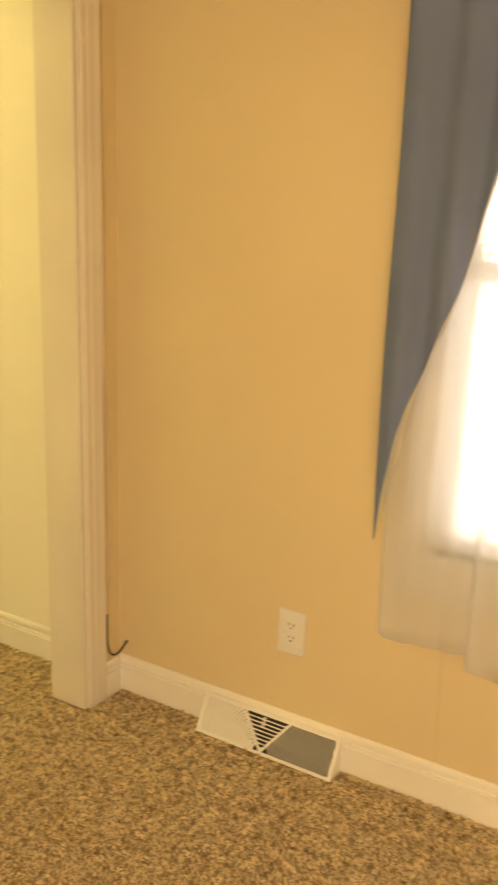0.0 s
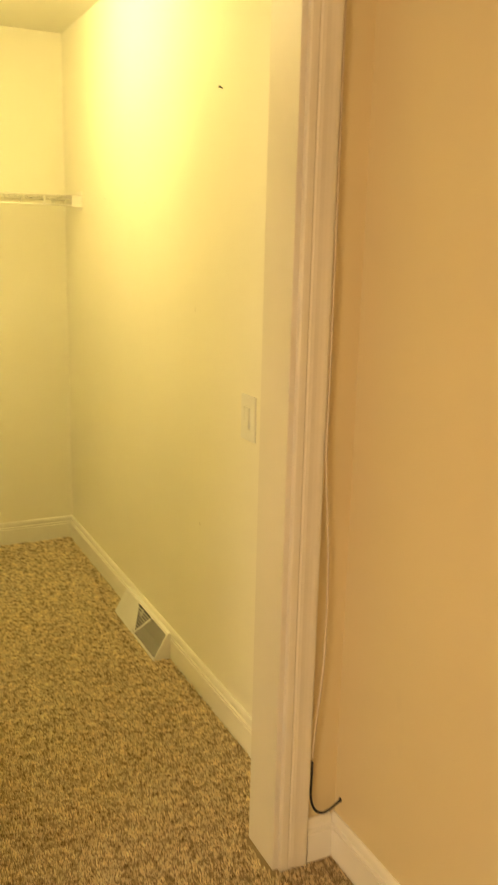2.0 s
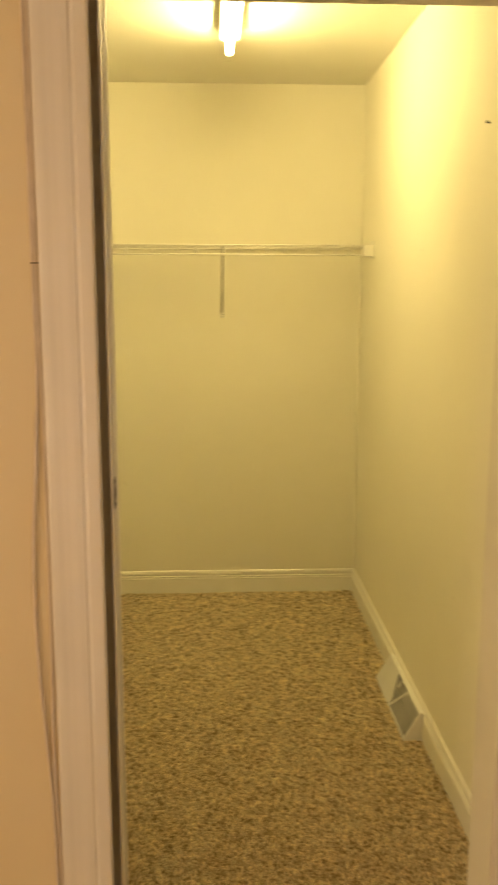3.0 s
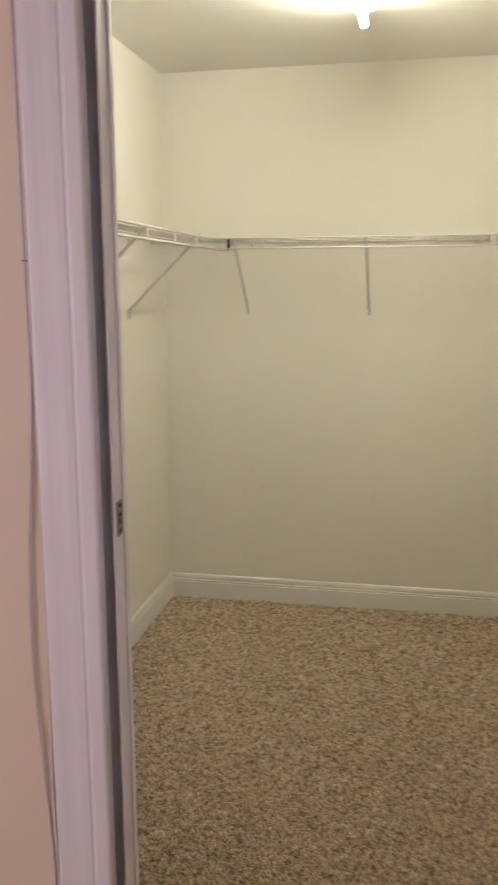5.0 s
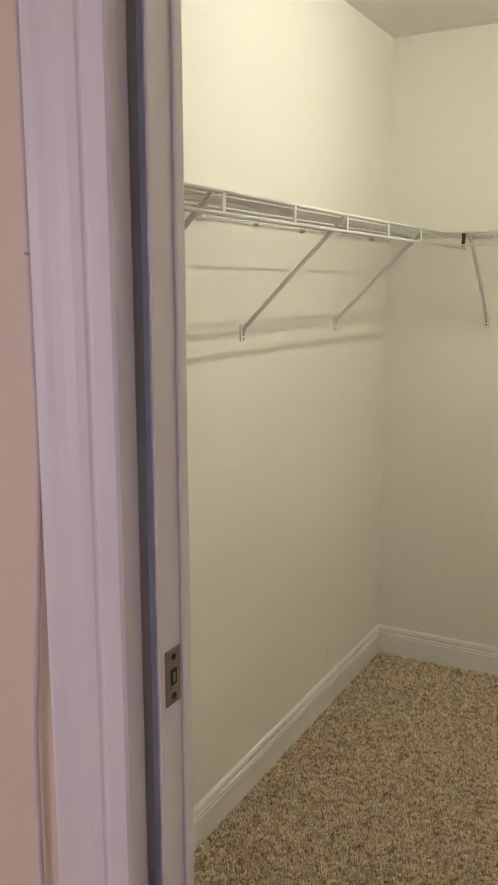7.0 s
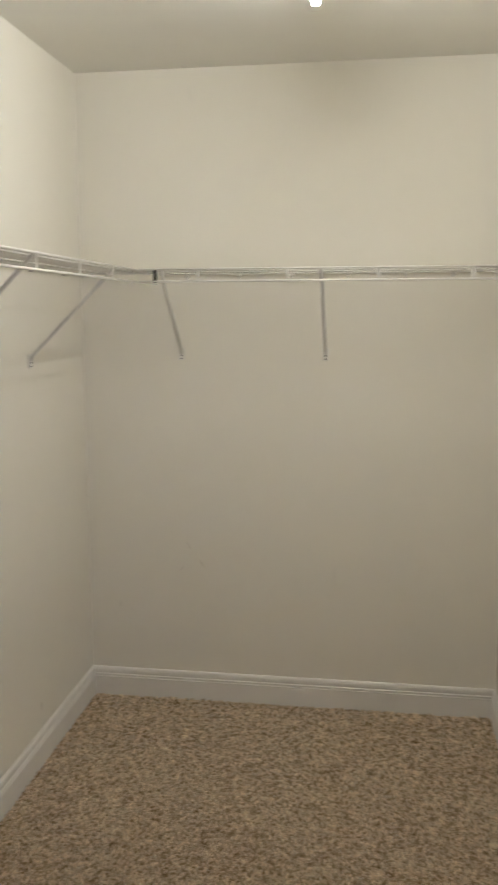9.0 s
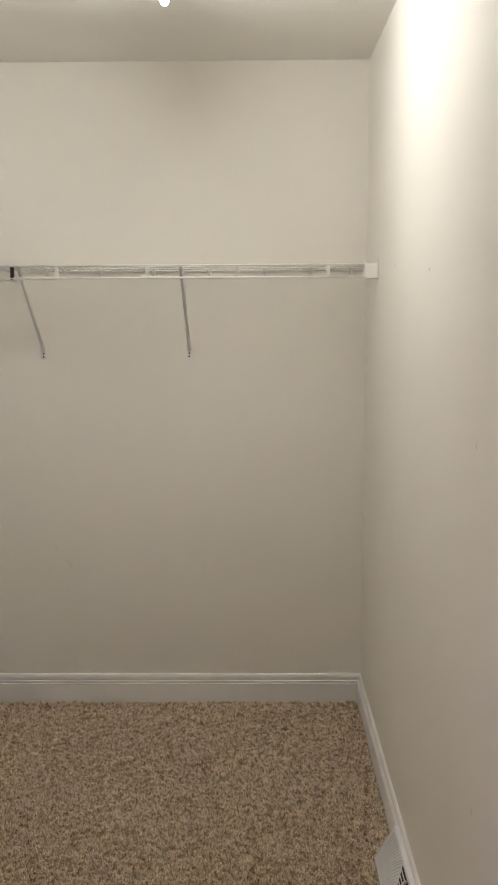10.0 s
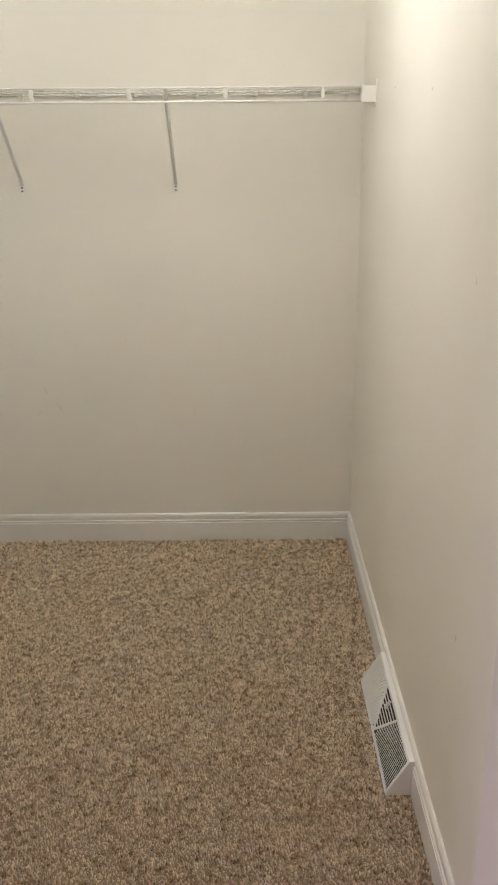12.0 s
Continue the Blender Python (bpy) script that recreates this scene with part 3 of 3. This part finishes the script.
# ---- floor registers ----
def register(near, far, group):
    """A sloping vent against the baseboard; u runs from its far end to its near end, v up its sloping face."""
    long = far - near
    foot, head, high, low = 0.078, 0.022, 0.104, 0.004
    vent = thing("baseboard_register", "white metal baseboard register with fanned louvres", "air vent", group, at=(0, (near + far) / 2, low))

    def face(u, v, out=0.0):
        n = Vector((-(high - low), 0, foot - head)).normalized()
        p = Vector((-foot + (foot - head) * v, far - long * u, low + (high - low) * v)) + n * out
        return p

    def bar(bm, pts, w, t, lift=0.0):
        """A flat bar lying in the face along points (u, v)."""
        q = [face(*p) for p in pts]
        n = (face(0, 0, 1) - face(0, 0)).normalized()
        ring = []
        for i, p in enumerate(q):
            d = (q[min(i + 1, len(q) - 1)] - q[max(i - 1, 0)]).normalized()
            s = d.cross(n).normalized() * w / 2
            ring.append([bm.verts.new(p + s + n * (lift)), bm.verts.new(p - s + n * lift), bm.verts.new(p - s + n * (lift - t)), bm.verts.new(p + s + n * (lift - t))])
        for a, b in zip(ring, ring[1:]):
            for k in range(4):
                bm.faces.new((a[k], b[k], b[(k + 1) % 4], a[(k + 1) % 4]))
        bm.faces.new(ring[0])
        bm.faces.new(ring[-1][::-1])

    # body: top ledge, two ends
    bm = bmesh.new()
    slab(bm, (-head - 0.001, near, high - 0.0015), (-0.0005, far, high + 0.0005), 0.0004)
    part("top_ledge", bm, ENAMEL, vent)
    for yy in (near, far):
        bm = bmesh.new()
        pts = [(-0.0005, low), (-foot, low), (-foot, low + 0.006), (-head, high), (-0.0005, high)]
        one = [bm.verts.new((x, yy - 0.0012, z)) for x, z in pts]
        two = [bm.verts.new((x, yy + 0.0012, z)) for x, z in pts]
        bm.faces.new(one)
        bm.faces.new(two[::-1])
        for k in range(5):
            bm.faces.new((one[k], two[k], two[(k + 1) % 5], one[(k + 1) % 5]))
        bmesh.ops.recalc_face_normals(bm, faces=bm.faces)
        part("end_cap", bm, ENAMEL, vent)
    # thin panels coloured as the shade behind the louvres
    bm = bmesh.new()
    slab(bm, (-0.016, near + 0.004, low), (-0.0145, far - 0.004, high - 0.004))
    slab(bm, (-foot + 0.004, near + 0.004, low), (-0.016, far - 0.004, low + 0.0012))
    part("shaded_inside", bm, DUCT, vent)
    # frame of the face, and the V
    U0, U1, V0, V1 = 0.022, 0.978, 0.07, 0.93
    A, TL, TR = (0.49, V0), (0.315, V1), (0.65, V1)
    bm = bmesh.new()
    bar(bm, ((0, 0.035), (1, 0.035)), 0.009, 0.002)
    bar(bm, ((0, 0.965), (1, 0.965)), 0.009, 0.002)
    bar(bm, ((0.011, 0.07), (0.011, 0.93)), 0.010, 0.002)
    bar(bm, ((0.989, 0.07), (0.989, 0.93)), 0.010, 0.002)
    bar(bm, (A, TL), 0.007, 0.003, 0.0006)
    bar(bm, (A, TR), 0.007, 0.003, 0.0006)
    part("face_frame", bm, ENAMEL, vent)
    slope = math.hypot(foot - head, high - low)
    for sign, name in ((-1, "far_louvres"), (1, "near_louvres")):
        bm = bmesh.new()
        cut = TL if sign < 0 else TR
        for k in range(3, 30):
            r = k * 0.0093
            run = []
            for j in range(48):
                ang = radians(j * 2.0)
                u = A[0] + sign * r * math.cos(ang) / long
                v = A[1] + r * math.sin(ang) / slope
                line = A[0] + (cut[0] - A[0]) * (v - A[1]) / (cut[1] - A[1])
                if U0 - 0.012 <= u <= U1 + 0.012 and v <= V1 + 0.05 and sign * (u - line) >= 0:
                    run.append((u, v))
            if len(run) > 2:
                bar(bm, run, 0.0066 if sign < 0 else 0.0025, 0.005 if sign < 0 else 0.0008, -0.0004)
        part(name, bm, ENAMEL, vent)
    bm = bmesh.new()
    for k in range(1, 9):
        v = V0 + (V1 - V0) * (k / 9.0)
        f = (v - A[1]) / (V1 - A[1])
        bar(bm, ((A[0] + (TL[0] - A[0]) * f, v), (A[0] + (TR[0] - A[0]) * f, v)), 0.0034, 0.0010, -0.0004)
    part("middle_louvres", bm, ENAMEL, vent)
    bm = bmesh.new()
    bar(bm, ((0.47, 0.66), (0.47, 0.90)), 0.006, 0.006, 0.005)
    bar(bm, ((0.462, 0.74), (0.478, 0.74)), 0.008, 0.004, 0.007)
    part("damper_lever", bm, PLASTIC, vent)
    return vent


REGISTERS = ((-1.478, -1.000), (-3.405, -2.965))
for near, far in REGISTERS:
    register(near, far, "baseboard registers")


# ---- outlet and switch ----
def wall_plate(name, label, category, y, z, w=0.084, h=0.131):
    it = thing(name, label, category, at=(0, y, z))
    bm = bmesh.new()
    slab(bm, (-0.006, y - w / 2, z - h / 2), (0, y + w / 2, z + h / 2), 0.0028)
    part("cover_plate", bm, PLASTIC, it)
    for zz in (z - h * 0.40, z + h * 0.40):
        bm = bmesh.new()
        rod(bm, ((-0.0055, y, zz), (-0.0072, y, zz)), 0.0032, 10)
        part("screw", bm, PLASTIC, it)
    return it


outlet = wall_plate("wall_outlet", "white duplex electrical outlet with an oversized plate", "outlet", -3.230, 0.368)
bm = bmesh.new()
slab(bm, (-0.0078, -3.230 - 0.0165, 0.368 - 0.0335), (-0.0055, -3.230 + 0.0165, 0.368 + 0.0335), 0.001)
face_part = part("receptacle", bm, PLASTIC, outlet)
for zz in (0.368 - 0.019, 0.368 + 0.019):
    # slots are raised dark pieces coloured as the shade in them
    bm = bmesh.new()
    slab(bm, (-0.0084, -3.2385, zz + 0.0010), (-0.0074, -3.2362, zz + 0.0095))
    slab(bm, (-0.0084, -3.2238, zz + 0.0020), (-0.0074, -3.2215, zz + 0.0090))
    rod(bm, ((-0.0074, -3.230, zz - 0.006), (-0.0084, -3.230, zz - 0.006)), 0.0026, 8)
    part("socket_hole_shade", bm, DARK, face_part)

switch = wall_plate("light_switch", "white rocker light switch with an oversized plate", "light switch", -2.073, 1.026, 0.090)
bm = bmesh.new()
yy, zz = -2.073, 1.026
slab(bm, (-0.0072, yy - 0.0175, zz - 0.035), (-0.0055, yy + 0.0175, zz + 0.035), 0.0008)
part("switch_frame", bm, PLASTIC, switch)
bm = bmesh.new()
slab(bm, (-0.0115, yy - 0.0148, zz - 0.031), (-0.0070, yy + 0.0148, zz + 0.031), 0.0012)
for v in bm.verts:
    if v.co.x < -0.0105:
        v.co.x += 0.0035 * (v.co.z - zz + 0.031) / 0.062
part("rocker", bm, PLASTIC, switch)

# ---- cables ----
FACE = FRONT


def cable(name, label, points, r, material, group="cables along the door casing"):
    bm = bmesh.new()
    rod(bm, smooth_run(points), r, 8)
    return tagged(finish(name, bm, material), label, "cable", group)


cable("cable", "thin painted cable bowing out beside the door casing",
           ((-0.080, FACE - 0.010, 2.10), (-0.079, FACE - 0.012, 1.6), (-0.079, FACE - 0.014, 1.20), (-0.080, FACE - 0.015, 1.06), (-0.070, FACE - 0.014, 0.92), (-0.060, FACE - 0.012, 0.80), (-0.056, FACE - 0.010, 0.66), (-0.060, FACE - 0.012, 0.52), (-0.072, FACE - 0.013, 0.40), (-0.079, FACE - 0.012, 0.29)), 0.0028, CORD)
cable("cable", "thin painted cable tacked straight along the door casing", ((-0.0805, FACE - 0.0025, 2.10), (-0.0806, FACE - 0.0025, 1.0), (-0.0800, FACE - 0.0025, 0.30)), 0.0022, CORD)
cable("cable", "black coaxial cable end curling into the wall", ((-0.079, FACE - 0.0125, 0.285), (-0.0795, FACE - 0.0135, 0.24), (-0.079, FACE - 0.014, 0.185), (-0.068, FACE - 0.016, 0.152), (-0.050, FACE - 0.021, 0.140), (-0.030, FACE - 0.024, 0.146), (-0.012, FACE - 0.026, 0.158), (0.0, FACE - 0.026, 0.166)), 0.0031, BLACK)
# dark disc on the wall in place of the hole's shade
bm = bmesh.new()
rod(bm, ((0.0, FACE - 0.026, 0.166), (-0.002, FACE - 0.026, 0.166)), 0.0055, 10)
tagged(finish("cable_hole_shade", bm, DARK), "small dark disc standing for a cable hole's shade", "cable hole")

XL = EL - 0.093
FACE = LATCH_FRONT
cable("cable", "thin painted cable tacked along the casing", ((XL - 0.004, FACE - 0.003, 2.10), (XL - 0.006, FACE - 0.003, 1.56), (XL - 0.005, FACE - 0.003, 1.30), (XL - 0.006, FACE - 0.003, 0.9), (XL - 0.010, FACE - 0.003, 0.65), (XL - 0.005, FACE - 0.003, 0.45), (XL - 0.004, FACE - 0.003, 0.05)), 0.0030, CORD)
cable("cable", "slack painted cable bowing away from the casing", ((XL - 0.011, FACE - 0.003, 2.10), (XL - 0.012, FACE - 0.003, 1.56), (XL - 0.012, FACE - 0.003, 1.38), (XL - 0.020, FACE - 0.005, 1.22), (XL - 0.030, FACE - 0.006, 1.08), (XL - 0.033, FACE - 0.006, 0.95), (XL - 0.031, FACE - 0.006, 0.84), (XL - 0.022, FACE - 0.005, 0.68), (XL - 0.014, FACE - 0.003, 0.50), (XL - 0.011, FACE - 0.003, 0.05)), 0.0030, CORD)
bm = bmesh.new()
slab(bm, (XL - 0.015, FACE - 0.0065, 1.5570), (XL - 0.001, FACE, 1.5595), 0.0008)
tagged(finish("cable_staple", bm, NICKEL), "small metal staple over the cables", "staple")
cable("cable", "thin painted cord running down below the window", ((-0.002, -3.656, 0.58), (-0.002, -3.658, 0.34), (-0.002, -3.664, 0.13)), 0.0018, PEACH, "")

# ---- nails and holes ----
bm = bmesh.new()
rod(bm, ((0.0, -1.846, 1.938), (-0.0095, -1.846, 1.942)), 0.0020, 8)
rod(bm, ((-0.0085, -1.846, 1.9415), (-0.0098, -1.846, 1.9420)), 0.0042, 10)
tagged(finish("nail", bm, BLACK), "dark nail stuck in the cream closet wall", "nail")
# grey discs proud of the wall, coloured for the shade of screw holes
for yy, zz in ((-0.669, 1.681), (-1.174, 1.647)):
    bm = bmesh.new()
    rod(bm, ((0.0, yy, zz), (-0.0012, yy, zz)), 0.0038, 10)
    tagged(finish("screw_hole_disc", bm, STEEL), "small raised grey disc standing for a screw hole", "screw hole", "holes in the closet wall")

SCUFF = surface("grey_scuff", (0.62, 0.575, 0.49), (0.70, 0.65, 0.56), 0.7, 60, 300, 0.2, 0.0005)


def scuff(place, length, width, turn, seed):
    """A faint uneven rub on the paint; place(a, b) lays it flat on its wall."""
    bm = bmesh.new()
    rim = []
    for k in range(18):
        a = k * math.tau / 18
        r = 0.7 + 0.5 * noise.noise((math.cos(a) * 1.3, math.sin(a) * 1.3, seed))
        u, v = math.cos(a) * r * length / 2, math.sin(a) * r * width / 2
        rim.append(bm.verts.new(place(u * math.cos(turn) - v * math.sin(turn), u * math.sin(turn) + v * math.cos(turn))))
    bm.faces.new(rim)
    bmesh.ops.recalc_face_normals(bm, faces=bm.faces)
    got = bmesh.ops.extrude_face_region(bm, geom=list(bm.faces))
    shift = Vector(place(0, 0, 0.0004)) - Vector(place(0, 0))
    for v in got["geom"]:
        if isinstance(v, bmesh.types.BMVert):
            v.co += shift
    bmesh.ops.recalc_face_normals(bm, faces=bm.faces)
    return tagged(finish("scuff_mark", bm, SCUFF), "faint grey scuff on the closet wall paint", "scuff mark", "scuffs on the closet walls")


for n, (x, z, length, width, turn) in enumerate(((-1.201, 0.650, 0.055, 0.003, 2.0), (-1.232, 0.545, 0.045, 0.003, 0.7), (-1.147, 0.572, 0.05, 0.003, 2.1), (-1.486, 0.385, 0.04, 0.004, 1.5))):
    scuff(lambda a, b, o=0.0, x=x, z=z: (x + a, -0.0003 - o, z + b), length, width, turn, n + 0.5)
for n, (y, z, length, width, turn) in enumerate(((-1.717, 0.601, 0.017, 0.008, 1.2), (-1.66, 1.30, 0.02, 0.003, 1.4))):
    scuff(lambda a, b, o=0.0, y=y, z=z: (-0.0003 - o, y + a, z + b), length, width, turn, n + 7.5)
for n, (y, z, length, width, turn) in enumerate(((-0.545, 0.200, 0.045, 0.012, 1.3), (-1.42, 0.556, 0.012, 0.004, 0.3), (-1.415, 0.302, 0.02, 0.005, 1.7))):
    scuff(lambda a, b, o=0.0, y=y, z=z: (LEFT + 0.0003 + o, y + a, z + b), length, width, turn, n + 3.5)

# ---- carpet pile ----
def pile():
    rng = np.random.default_rng(5)
    step = 0.0057
    xs, ys = np.meshgrid(np.arange(-1.592, -0.012, step), np.arange(-4.05, -0.012, step))
    x = (xs + rng.uniform(-0.45, 0.45, xs.shape) * step).ravel()
    y = (ys + rng.uniform(-0.45, 0.45, ys.shape) * step).ravel()
    closet = y > BEHIND + 0.004
    way = (x > JL + 0.014) & (x < JR - 0.014) & (y <= BEHIND + 0.004) & (y > FRONT - 0.03)
    room = (x > -1.15) & (y < FRONT - 0.02)
    keep = (closet | way | room) & (x < -0.016) & ~((y > -0.016)) & (x > LEFT + 0.016)
    for near, far in REGISTERS:
        keep &= ~((x > -0.080) & (y > near - 0.003) & (y < far + 0.003))
    x, y = x[keep], y[keep]
    n = len(x)
    turn = rng.uniform(0, math.tau, n)
    lean = rng.uniform(0.001, 0.0062, n)
    # the nap lies in patches
    tall = 0.0090 + 0.0022 * np.sin(x * 23 + 3 * np.sin(y * 9)) * np.sin(y * 19 + 2 * np.sin(x * 13)) + rng.uniform(-0.0030, 0.0025, n)
    # tufts gather in clumps of a few, with pits between them
    clump = np.zeros(n)
    for _ in range(14):
        way_to, wave = rng.uniform(0, math.tau), math.tau / rng.uniform(0.014, 0.030)
        clump += np.sin((x * math.cos(way_to) + y * math.sin(way_to)) * wave + rng.uniform(0, math.tau))
    tall = np.maximum(tall + 0.0024 * np.clip(clump / 2.6, -2.2, 1.0), 0.0028)
    wide = rng.uniform(0.0021, 0.0035, n)
    co = np.zeros((n, 7, 3), np.float32)
    dx, dy = np.cos(turn) * lean, np.sin(turn) * lean
    for k in range(3):
        a = turn + k * math.tau / 3
        co[:, k] = np.stack((x + np.cos(a) * wide, y + np.sin(a) * wide, np.full(n, -0.003)), 1)
        b = a + 0.7
        co[:, 3 + k] = np.stack((x + dx * 0.45 + np.cos(b) * wide * 0.95, y + dy * 0.45 + np.sin(b) * wide * 0.95, tall * 0.62), 1)
    co[:, 6] = np.stack((x + dx, y + dy, tall), 1)
    quads = np.array([(k, (k + 1) % 3, 3 + (k + 1) % 3, 3 + k) for k in range(3)])
    tris = np.array([(3 + k, 3 + (k + 1) % 3, 6) for k in range(3)])
    base = (np.arange(n) * 7)[:, None, None]
    loops = np.concatenate(((base + quads).reshape(n, -1), (base + tris).reshape(n, -1)), 1).ravel().astype(np.int32)
    sizes = np.tile(np.array([4, 4, 4, 3, 3, 3], np.int32), n)
    starts = np.concatenate(([0], np.cumsum(sizes)[:-1])).astype(np.int32)
    me = bpy.data.meshes.new("carpet_pile")
    me.vertices.add(n * 7)
    me.vertices.foreach_set("co", co.ravel())
    me.loops.add(len(loops))
    me.loops.foreach_set("vertex_index", loops)
    me.polygons.add(len(sizes))
    me.polygons.foreach_set("loop_start", starts)
    me.polygons.foreach_set("use_smooth", np.ones(len(sizes), bool))
    me.update(calc_edges=True)
    me.materials.append(YARN)
    return tagged(new("carpet_pile", me), "speckled beige frieze carpet pile on the floor", "carpet", kind="stuff")


pile()
